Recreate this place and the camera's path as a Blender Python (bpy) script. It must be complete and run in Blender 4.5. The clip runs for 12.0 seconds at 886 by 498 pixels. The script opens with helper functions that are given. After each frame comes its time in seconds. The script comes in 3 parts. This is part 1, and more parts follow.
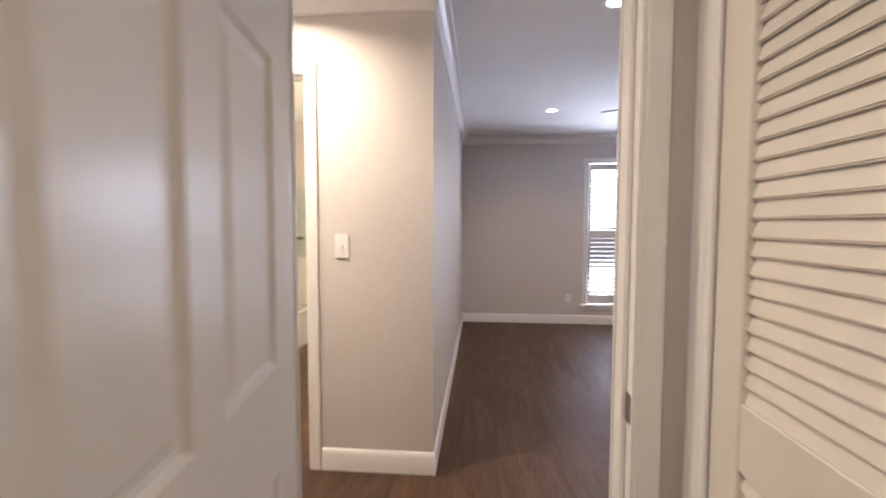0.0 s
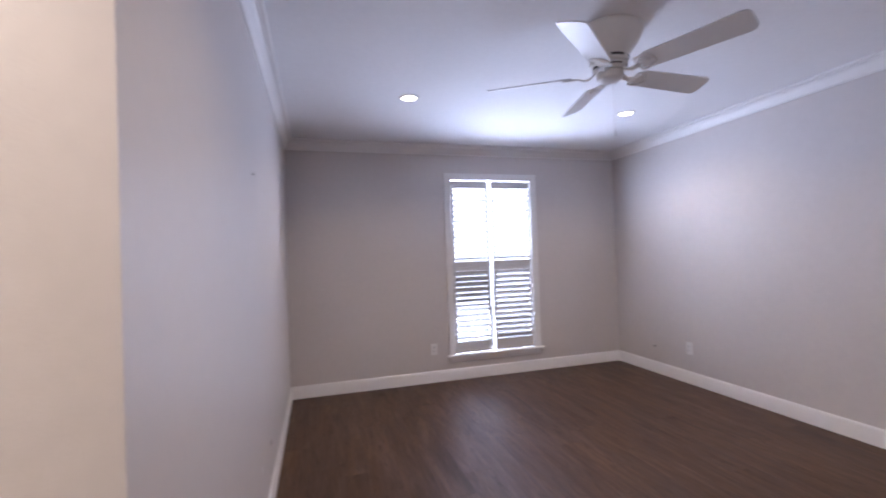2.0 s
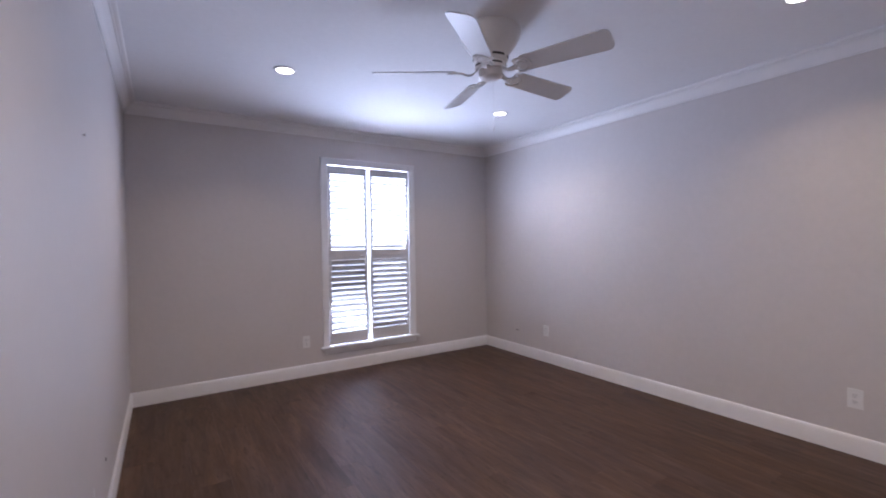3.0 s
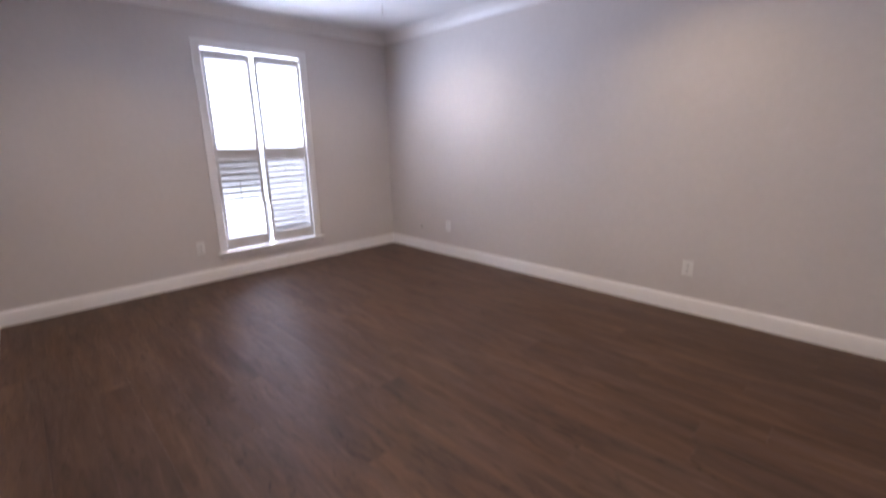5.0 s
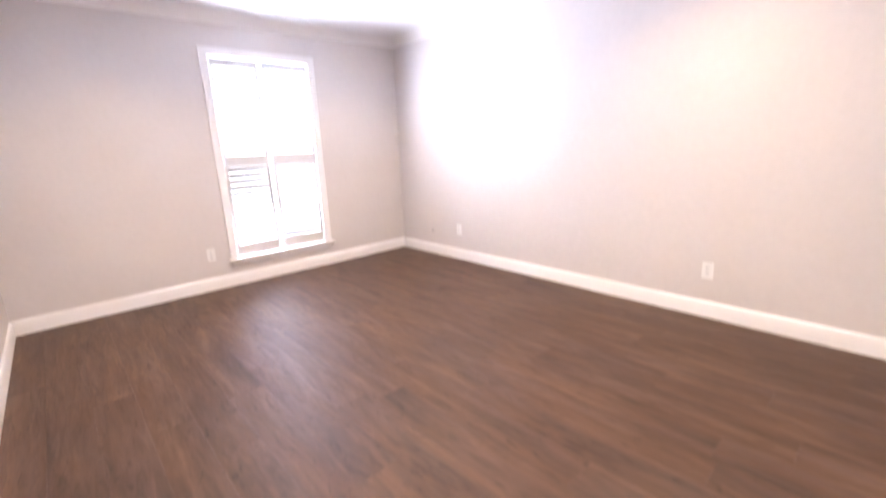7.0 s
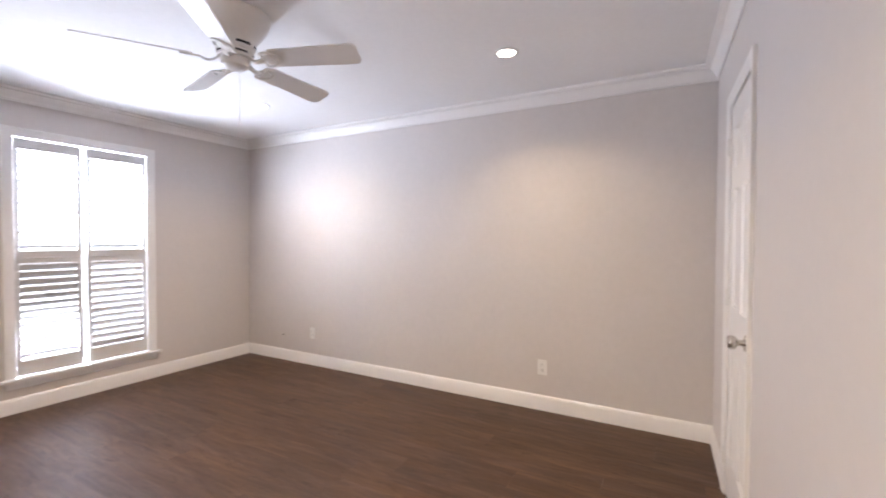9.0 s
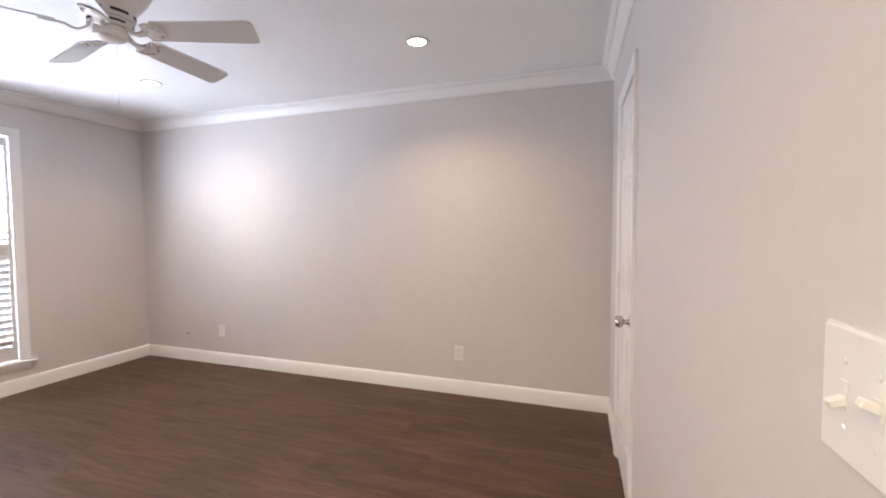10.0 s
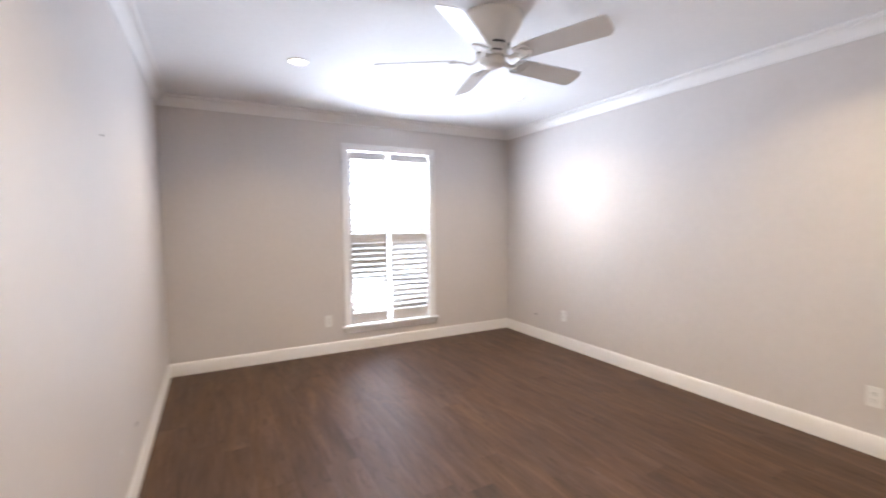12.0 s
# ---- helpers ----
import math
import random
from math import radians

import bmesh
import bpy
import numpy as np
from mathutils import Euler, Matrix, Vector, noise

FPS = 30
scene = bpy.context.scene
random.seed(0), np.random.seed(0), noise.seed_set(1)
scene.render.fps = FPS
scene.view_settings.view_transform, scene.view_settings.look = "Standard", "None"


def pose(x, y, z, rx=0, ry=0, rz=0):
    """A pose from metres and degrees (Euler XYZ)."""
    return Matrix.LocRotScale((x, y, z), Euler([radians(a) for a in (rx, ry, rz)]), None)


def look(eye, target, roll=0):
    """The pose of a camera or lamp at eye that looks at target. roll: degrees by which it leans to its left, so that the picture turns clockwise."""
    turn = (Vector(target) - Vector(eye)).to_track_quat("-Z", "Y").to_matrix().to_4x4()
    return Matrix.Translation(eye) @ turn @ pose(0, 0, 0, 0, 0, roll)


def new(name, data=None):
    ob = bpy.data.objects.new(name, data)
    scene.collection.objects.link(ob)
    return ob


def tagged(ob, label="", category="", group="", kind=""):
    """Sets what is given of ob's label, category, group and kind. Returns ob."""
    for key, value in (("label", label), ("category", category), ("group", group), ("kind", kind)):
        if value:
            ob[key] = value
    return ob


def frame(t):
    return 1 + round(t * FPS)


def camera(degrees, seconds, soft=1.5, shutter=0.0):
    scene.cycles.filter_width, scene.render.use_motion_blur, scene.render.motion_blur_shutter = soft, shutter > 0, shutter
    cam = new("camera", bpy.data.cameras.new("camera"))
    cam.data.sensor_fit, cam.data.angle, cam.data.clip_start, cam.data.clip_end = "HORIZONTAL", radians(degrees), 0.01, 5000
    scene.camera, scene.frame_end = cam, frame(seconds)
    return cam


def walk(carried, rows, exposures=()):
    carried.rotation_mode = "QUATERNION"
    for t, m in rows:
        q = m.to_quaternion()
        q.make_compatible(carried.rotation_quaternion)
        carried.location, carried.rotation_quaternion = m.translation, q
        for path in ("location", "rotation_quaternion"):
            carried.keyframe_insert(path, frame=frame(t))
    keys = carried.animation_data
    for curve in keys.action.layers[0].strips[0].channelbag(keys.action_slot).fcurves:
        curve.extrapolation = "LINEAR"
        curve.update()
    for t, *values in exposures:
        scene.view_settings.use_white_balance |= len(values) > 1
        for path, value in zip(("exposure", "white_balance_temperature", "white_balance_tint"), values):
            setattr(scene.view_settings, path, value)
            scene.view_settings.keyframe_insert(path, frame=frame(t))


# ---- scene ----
cam = camera(91.6, 12.0, soft=1.9, shutter=0.4)

PATH = [
    (0, (0.222, 0.028, 1.298), (0.051, 2.017, 1.185), 0.1),
    (0.2, (0.214, 0.222, 1.305), (0.113, 2.218, 1.222), -0.2),
    (0.4, (0.213, 0.368, 1.33), (0.179, 2.366, 1.264), -1.0),
    (0.5, (0.214, 0.474, 1.321), (0.185, 2.471, 1.211), -1.3),
    (0.6, (0.222, 0.545, 1.315), (0.188, 2.541, 1.194), -1.4),
    (1, (0.256, 0.899, 1.275), (0.077, 2.891, 1.253), -1.0),
    (1.5, (0.265, 1.243, 1.332), (0.323, 3.242, 1.288), -0.1),
    (2, (0.258, 1.462, 1.307), (0.82, 3.381, 1.333), -2.0),
    (2.5, (0.207, 1.525, 1.284), (1.109, 3.309, 1.291), -1.5),
    (3, (0.227, 1.512, 1.286), (1.317, 3.189, 1.257), -0.8),
    (4.8, (0.275, 1.427, 1.282), (1.65, 2.851, 0.99), -1.6),
    (5, (0.278, 1.411, 1.264), (1.632, 2.799, 0.775), -1.1),
    (5.5, (0.301, 1.44, 1.181), (1.528, 2.733, 0.275), -0.8),
    (6, (0.291, 1.465, 1.184), (1.462, 2.698, 0.132), -0.9),
    (6.5, (0.301, 1.464, 1.198), (1.485, 2.709, 0.174), -1.7),
    (7, (0.393, 1.412, 1.257), (1.687, 2.861, 0.782), -2.4),
    (7.2, (0.423, 1.375, 1.307), (1.722, 2.86, 0.981), -2.3),
    (9, (0.346, 1.382, 1.324), (2.096, 2.349, 1.279), 0.2),
    (9.5, (0.372, 1.327, 1.323), (2.241, 2.036, 1.244), 0.1),
    (10, (0.378, 1.31, 1.333), (2.264, 1.967, 1.235), -0.3),
    (10.5, (0.378, 1.317, 1.33), (2.216, 2.101, 1.242), -0.8),
    (11, (0.369, 1.341, 1.339), (2.057, 2.409, 1.245), -1.7),
    (11.5, (0.39, 1.348, 1.355), (1.79, 2.774, 1.259), -0.8),
    (12, (0.376, 1.358, 1.336), (1.313, 3.121, 1.213), -0.5),
]
EXPOSURES = [(0, -0.19, 5770, 14), (0.5, -0.08, 5620, 15), (1.0, -0.11, 5830, 18), (1.5, -0.36, 5440, 19), (2.0, -0.32, 5320, 20), (2.5, -0.47, 5220, 21), (3.2, -0.52, 5220, 21), (4.8, -0.3, 5550, 19), (5.0, -0.25, 5600, 18), (5.5, 0.29, 5780, 19), (6.0, 0.86, 5830, 19), (6.5, 1.12, 5830, 18), (7.0, 1.26, 5830, 19), (7.2, 1.19, 5830, 18), (7.8, 0.57, 5900, 15), (8.8, 0.38, 5950, 13), (10.5, 0.36, 5950, 12), (12, 0.5, 5880, 9)]
walk(cam, [(t, look(eye, target, roll)) for t, eye, target, roll in PATH], EXPOSURES)


# ---- world, sun, large lights ----
world = bpy.data.worlds.new("world")
scene.world = world
world.use_nodes = True
wn = world.node_tree.nodes
sky = wn.new("ShaderNodeTexSky")
sky.sky_type = "NISHITA"
sky.sun_disc = False
sky.sun_elevation = radians(52)
sky.sun_rotation = radians(200)
wn["Background"].inputs["Strength"].default_value = 0.12
world.node_tree.links.new(sky.outputs["Color"], wn["Background"].inputs["Color"])


def lamp(name, kind, place, target, energy, colour, **more):
    data = bpy.data.lights.new(name, kind)
    data.energy, data.color = energy, colour
    for key, value in more.items():
        if key == "size":
            data.size = value
        if key == "size_y":
            data.shape, data.size_y = "RECTANGLE", value
        if key == "angle":
            data.angle = value
        if key == "spread":
            data.spread = radians(value)
        if key == "disc":
            data.shape, data.size = "DISK", value
        if key == "soft":
            data.shadow_soft_size = value
    ob = new(name, data)
    ob.matrix_world = look(place, target)
    return ob


DAY = (0.86, 0.90, 1.0)
WARM = (1.0, 0.77, 0.46)
SOFTWARM = (1.0, 0.73, 0.42)
lamp("sun", "SUN", (0, -8, 10), (0.9, -4.6, 5.6), 3.5, (1.0, 0.95, 0.88), angle=radians(0.5))
# daylight in the window's opening: the upper half, and the lower half behind each shutter
lamp("window_daylight", "AREA", (2.075, 5.829, 1.632), (2.075, 4.9, 1.632), 90, DAY, size=0.91, size_y=0.86)
lamp("window_daylight", "AREA", (1.835, 5.829, 0.46), (1.835, 4.9, 0.46), 33, DAY, size=0.43, size_y=0.34)
lamp("window_daylight", "AREA", (2.295, 5.829, 0.715), (2.295, 4.9, 0.715), 12, DAY, size=0.47, size_y=0.88)
DOWNLIGHTS = [(0.925, 4.47), (2.785, 4.48), (2.80, 2.31), (0.915, 2.36)]
for dx, dy in DOWNLIGHTS:
    lamp("downlight_beam", "AREA", (dx, dy, 2.425), (dx, dy, 0), 9.0, SOFTWARM, disc=0.10, spread=136)
lamp("downlight_beam", "AREA", (-0.80, 1.77, 2.425), (-0.80, 1.77, 0), 34, (1.0, 0.80, 0.54), disc=0.10, spread=150)
lamp("downlight_beam", "AREA", (-0.18, -0.42, 2.425), (-0.18, -0.42, 0), 19, (1.0, 0.80, 0.56), disc=0.12, spread=175)
lamp("vanity_glow", "POINT", (-0.30, 3.80, 1.85), (-1, 3.80, 1.85), 80, WARM, soft=0.06)


# ---- materials ----
def material(name, base, rough=0.5, metal=0.0, spread=0.06, grain=40.0, bump=0.0, bump_scale=200.0, spec=0.5):
    """A paint-like surface: base colour with soft stains and a fine grain, with relief."""
    m = bpy.data.materials.new(name)
    m.use_nodes = True
    nt = m.node_tree
    n, k = nt.nodes, nt.links
    p = n["Principled BSDF"]
    tc = n.new("ShaderNodeTexCoord")
    big = n.new("ShaderNodeTexNoise")
    big.inputs["Scale"].default_value, big.inputs["Detail"].default_value = 1.7, 3
    fine = n.new("ShaderNodeTexNoise")
    fine.inputs["Scale"].default_value, fine.inputs["Detail"].default_value = grain, 4
    k.new(tc.outputs["Object"], big.inputs["Vector"])
    k.new(tc.outputs["Object"], fine.inputs["Vector"])
    add = n.new("ShaderNodeMath")
    add.operation = "ADD"
    k.new(big.outputs["Fac"], add.inputs[0])
    k.new(fine.outputs["Fac"], add.inputs[1])
    ramp = n.new("ShaderNodeMapRange")
    ramp.inputs["From Min"].default_value, ramp.inputs["From Max"].default_value = 0.7, 1.3
    ramp.inputs["To Min"].default_value, ramp.inputs["To Max"].default_value = 1 - spread, 1 + spread
    k.new(add.outputs[0], ramp.inputs["Value"])
    mul = n.new("ShaderNodeVectorMath")
    mul.operation = "MULTIPLY"
    mul.inputs[0].default_value = base
    k.new(ramp.outputs[0], mul.inputs[1])
    k.new(mul.outputs[0], p.inputs["Base Color"])
    rr = n.new("ShaderNodeMapRange")
    rr.inputs["To Min"].default_value, rr.inputs["To Max"].default_value = rough * 0.88, min(1, rough * 1.12)
    k.new(fine.outputs["Fac"], rr.inputs["Value"])
    k.new(rr.outputs[0], p.inputs["Roughness"])
    p.inputs["Metallic"].default_value = metal
    p.inputs["Specular IOR Level"].default_value = spec
    if bump:
        tex = n.new("ShaderNodeTexNoise")
        tex.inputs["Scale"].default_value, tex.inputs["Detail"].default_value = bump_scale, 3
        k.new(tc.outputs["Object"], tex.inputs["Vector"])
        b = n.new("ShaderNodeBump")
        b.inputs["Strength"].default_value, b.inputs["Distance"].default_value = bump, 0.002
        k.new(tex.outputs["Fac"], b.inputs["Height"])
        k.new(b.outputs[0], p.inputs["Normal"])
    return m


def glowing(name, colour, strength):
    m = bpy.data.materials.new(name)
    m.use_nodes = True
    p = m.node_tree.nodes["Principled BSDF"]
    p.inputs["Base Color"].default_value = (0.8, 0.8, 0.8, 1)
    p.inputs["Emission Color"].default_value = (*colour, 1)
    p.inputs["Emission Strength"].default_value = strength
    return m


WALL = material("wall_paint", (0.638, 0.600, 0.577), 0.50, spread=0.025, grain=25, bump=0.2, bump_scale=160, spec=0.42)
CEIL = material("ceiling_paint", (0.86, 0.86, 0.865), 0.8, spread=0.02, grain=30, bump=0.3, bump_scale=120, spec=0.2)
TRIM = material("trim_paint", (0.84, 0.825, 0.81), 0.34, spread=0.02, grain=18, bump=0.12, bump_scale=60)
DOORPAINT = material("door_paint", (0.80, 0.785, 0.765), 0.30, spread=0.02, grain=14)
LOUVRE = material("louvre_door_paint", (0.74, 0.70, 0.64), 0.42, spread=0.03, grain=20, bump=0.15, bump_scale=60)
SHUTTER = material("shutter_paint", (0.62, 0.61, 0.60), 0.72, spread=0.02, grain=20, bump=0.1)
PLASTIC = material("white_plastic", (0.80, 0.79, 0.77), 0.32, spread=0.015, grain=30)
SOCKET = material("socket_plastic", (0.77, 0.76, 0.74), 0.35, spread=0.015, grain=30)
DARK = material("dark_slot", (0.02, 0.02, 0.02), 0.6, spread=0.1)
NICKEL = material("satin_nickel", (0.56, 0.53, 0.49), 0.27, 1.0, spread=0.04, grain=90)
STEEL = material("hinge_steel", (0.36, 0.33, 0.30), 0.38, 1.0, spread=0.08, grain=90)
CHROME = material("chrome", (0.62, 0.62, 0.62), 0.12, 1.0, spread=0.02)
FANWHITE = material("fan_enamel", (0.77, 0.75, 0.72), 0.33, spread=0.02, grain=40)
BLADE = material("fan_blade_white", (0.74, 0.73, 0.72), 0.42, spread=0.03, grain=12, bump=0.1, bump_scale=90)
ENAMEL = material("tub_enamel", (0.82, 0.81, 0.78), 0.16, spread=0.015, grain=6)
SURROUND = material("surround_acrylic", (0.78, 0.77, 0.73), 0.25, spread=0.02, grain=6)
TILE = material("pale_green_tile", (0.50, 0.55, 0.50), 0.2, spread=0.05, grain=5)
SUBFLOOR = material("subfloor", (0.05, 0.035, 0.028), 0.8, spread=0.1)
GRASS = material("pale_paving", (0.52, 0.51, 0.49), 0.9, spread=0.2, grain=3)
LENS = glowing("downlight_lens", (1.0, 0.86, 0.68), 14)
# even emission that stands in for the blown-out daylight behind the louvers
BACKDROP = glowing("backdrop_glow", (0.93, 0.97, 1.0), 2.6)

GLASS = bpy.data.materials.new("window_glass")
GLASS.use_nodes = True
g = GLASS.node_tree.nodes["Principled BSDF"]
g.inputs["Transmission Weight"].default_value = 1.0
g.inputs["Roughness"].default_value = 0.0
g.inputs["IOR"].default_value = 1.45


def plank_material():
    m = bpy.data.materials.new("vinyl_plank")
    m.use_nodes = True
    nt = m.node_tree
    n, k = nt.nodes, nt.links
    p = n["Principled BSDF"]
    tc, info = n.new("ShaderNodeTexCoord"), n.new("ShaderNodeObjectInfo")
    shift = n.new("ShaderNodeVectorMath")
    shift.operation = "MULTIPLY_ADD"
    cx = n.new("ShaderNodeCombineXYZ")
    cx.inputs[0].default_value, cx.inputs[1].default_value, cx.inputs[2].default_value = 37.0, 91.0, 13.0
    k.new(cx.outputs[0], shift.inputs[0])
    k.new(info.outputs["Random"], shift.inputs[1])
    k.new(tc.outputs["Object"], shift.inputs[2])

    def stretched(sx, sy, scale, detail, rough, distort=0.0):
        mp = n.new("ShaderNodeMapping")
        mp.inputs["Scale"].default_value = (sx, sy, 1)
        k.new(shift.outputs[0], mp.inputs["Vector"])
        t = n.new("ShaderNodeTexNoise")
        t.inputs["Scale"].default_value, t.inputs["Detail"].default_value = scale, detail
        t.inputs["Roughness"].default_value, t.inputs["Distortion"].default_value = rough, distort
        k.new(mp.outputs[0], t.inputs["Vector"])
        return t.outputs["Fac"]

    broad = stretched(10.0, 1.4, 1.0, 4, 0.55, 0.8)
    hue = stretched(9.0, 0.9, 1.3, 3, 0.5, 0.4)
    grain = stretched(27.0, 2.6, 1.0, 5, 0.62, 1.9)
    pores = stretched(150.0, 13.0, 1.0, 3, 0.6, 0.6)
    knots = stretched(17.0, 4.2, 1.0, 3, 0.55, 2.4)

    def ramp(fac, stops):
        r = n.new("ShaderNodeValToRGB")
        while len(r.color_ramp.elements) < len(stops):
            r.color_ramp.elements.new(0.5)
        for e, (pos, col) in zip(r.color_ramp.elements, stops):
            e.position, e.color = pos, (*col, 1)
        k.new(fac, r.inputs["Fac"])
        return r.outputs["Color"]

    def mix(kind, fac, a, b):
        x = n.new("ShaderNodeMix")
        x.data_type, x.blend_type = "RGBA", kind
        for sock, value in ((x.inputs["Factor"], fac), (x.inputs["A"], a), (x.inputs["B"], b)):
            if isinstance(value, (int, float)):
                sock.default_value = value
            else:
                k.new(value, sock)
        return x.outputs["Result"]

    warm = ramp(broad, [(0.30, (0.0655, 0.0332, 0.0185)), (0.47, (0.0971, 0.0505, 0.0285)), (0.60, (0.1234, 0.0665, 0.0376)), (0.76, (0.1681, 0.0931, 0.0523))])
    cool = ramp(broad, [(0.30, (0.0612, 0.0332, 0.0224)), (0.47, (0.0895, 0.0505, 0.0343)), (0.60, (0.1103, 0.0632, 0.0436)), (0.76, (0.1419, 0.0832, 0.0589))])
    which = ramp(hue, [(0.40, (0.0, 0.0, 0.0)), (0.60, (1.0, 1.0, 1.0))])
    tone = mix("MIX", which, warm, cool)
    lines = ramp(grain, [(0.26, (0.50, 0.47, 0.45)), (0.42, (0.88, 0.87, 0.86)), (0.55, (1.02, 1.02, 1.02)), (0.74, (1.36, 1.33, 1.28))])
    c = mix("MULTIPLY", 0.78, tone, lines)
    pr = ramp(pores, [(0.36, (0.66, 0.63, 0.60)), (0.52, (1.0, 1.0, 1.0))])
    c = mix("MULTIPLY", 0.28, c, pr)
    kn = ramp(knots, [(0.30, (0.42, 0.39, 0.37)), (0.40, (1.0, 1.0, 1.0))])
    c = mix("MULTIPLY", 0.7, c, kn)
    each = n.new("ShaderNodeMapRange")
    each.inputs["To Min"].default_value, each.inputs["To Max"].default_value = 0.78, 0.88
    k.new(info.outputs["Random"], each.inputs["Value"])
    vm = n.new("ShaderNodeVectorMath")
    vm.operation = "SCALE"
    k.new(c, vm.inputs[0])
    k.new(each.outputs[0], vm.inputs["Scale"])
    k.new(vm.outputs[0], p.inputs["Base Color"])
    rr = n.new("ShaderNodeMapRange")
    rr.inputs["To Min"].default_value, rr.inputs["To Max"].default_value = 0.56, 0.42
    k.new(grain, rr.inputs["Value"])
    k.new(rr.outputs[0], p.inputs["Roughness"])
    p.inputs["Specular IOR Level"].default_value = 0.32
    b = n.new("ShaderNodeBump")
    b.inputs["Strength"].default_value, b.inputs["Distance"].default_value = 0.35, 0.0012
    k.new(grain, b.inputs["Height"])
    k.new(b.outputs[0], p.inputs["Normal"])
    return m


PLANK = plank_material()


# ---- mesh helpers ----


def finish(name, bm, mat, smooth):
    bmesh.ops.recalc_face_normals(bm, faces=bm.faces)
    if smooth:
        for f in bm.faces:
            f.smooth = True
        for e in bm.edges:
            if len(e.link_faces) == 2 and e.calc_face_angle(0) > 0.6:
                e.smooth = False
    me = bpy.data.meshes.new(name)
    bm.to_mesh(me)
    bm.free()
    me.materials.append(mat)
    return new(name, me)


def part(name, bm, mat, parent, label="", smooth=False):
    ob = finish(name, bm, mat, smooth)
    ob.parent = parent
    if label:
        tagged(ob, label)
    return ob


def thing(name, label, category, m=None, group="", kind=""):
    ob = new(name)
    ob.empty_display_size = 0.1
    if m is not None:
        ob.matrix_basis = m
    return tagged(ob, label, category, group, kind)


def structure(name, bm, mat, label, category, smooth=False):
    return tagged(finish(name, bm, mat, smooth), label, category, kind="structure")


def box(lo, hi, bevel=0.0, bm=None, segments=1):
    one = bmesh.new()
    bmesh.ops.create_cube(one, size=1)
    for v in one.verts:
        v.co = Vector([(a + b) / 2 + (b - a) * c for a, b, c in zip(lo, hi, v.co)])
    if bevel:
        bmesh.ops.bevel(one, geom=one.edges[:], offset=bevel, segments=segments, affect="EDGES")
    if bm is None:
        return one
    me = bpy.data.meshes.new("tmp")
    one.to_mesh(me)
    one.free()
    bm.from_mesh(me)
    bpy.data.meshes.remove(me)
    return bm


def moved(bm, m):
    bmesh.ops.transform(bm, matrix=m, verts=bm.verts[:])
    return bm


def lathe(profile, steps=28, bm=None):
    """Turns (radius, height) pairs about z."""
    bm = bm or bmesh.new()
    rings = []
    for r, z in profile:
        if r < 1e-5:
            rings.append([bm.verts.new((0, 0, z))])
        else:
            rings.append([bm.verts.new((r * math.cos(2 * math.pi * i / steps), r * math.sin(2 * math.pi * i / steps), z)) for i in range(steps)])
    for a, b in zip(rings, rings[1:]):
        for i in range(steps):
            j = (i + 1) % steps
            if len(a) == 1 and len(b) > 1:
                bm.faces.new((a[0], b[i], b[j]))
            elif len(b) == 1 and len(a) > 1:
                bm.faces.new((a[i], a[j], b[0]))
            elif len(a) > 1:
                bm.faces.new((a[i], a[j], b[j], b[i]))
    return bm


def slab_with_holes(length, height, thick, holes):
    """An upright slab from (0, 0, 0) along x, its thickness along y, with holes (x0, x1, z0, z1) through it."""
    us = sorted({0.0, length, *[h[0] for h in holes], *[h[1] for h in holes]})
    zs = sorted({0.0, height, *[h[2] for h in holes], *[h[3] for h in holes]})
    us, zs = [u for u in us if 0 <= u <= length], [z for z in zs if 0 <= z <= height]

    def solid(i, j):
        if not (0 <= i < len(us) - 1 and 0 <= j < len(zs) - 1):
            return False
        u, z = (us[i] + us[i + 1]) / 2, (zs[j] + zs[j + 1]) / 2
        return not any(h[0] < u < h[1] and h[2] < z < h[3] for h in holes)

    bm = bmesh.new()
    made = {}

    def v(i, side, j):
        key = (i, side, j)
        if key not in made:
            made[key] = bm.verts.new((us[i], side * thick, zs[j]))
        return made[key]

    for i in range(len(us) - 1):
        for j in range(len(zs) - 1):
            if not solid(i, j):
                continue
            for s in (0, 1):
                bm.faces.new((v(i, s, j), v(i + 1, s, j), v(i + 1, s, j + 1), v(i, s, j + 1)))
            for di, dj, a, b in ((-1, 0, (i, j), (i, j + 1)), (1, 0, (i + 1, j), (i + 1, j + 1)), (0, -1, (i, j), (i + 1, j)), (0, 1, (i, j + 1), (i + 1, j + 1))):
                if not solid(i + di, j + dj):
                    bm.faces.new((v(a[0], 0, a[1]), v(b[0], 0, b[1]), v(b[0], 1, b[1]), v(a[0], 1, a[1])))
    return bm


def wall(name, start, end, thick, height, holes, mat, label):
    """A wall whose seen face runs from start to end; thick goes to its left."""
    d = Vector(end) - Vector(start)
    bm = slab_with_holes(d.length, height, thick, holes)
    moved(bm, pose(start[0], start[1], 0, 0, 0, math.degrees(math.atan2(d.y, d.x))))
    return structure(name, bm, mat, label, "wall")


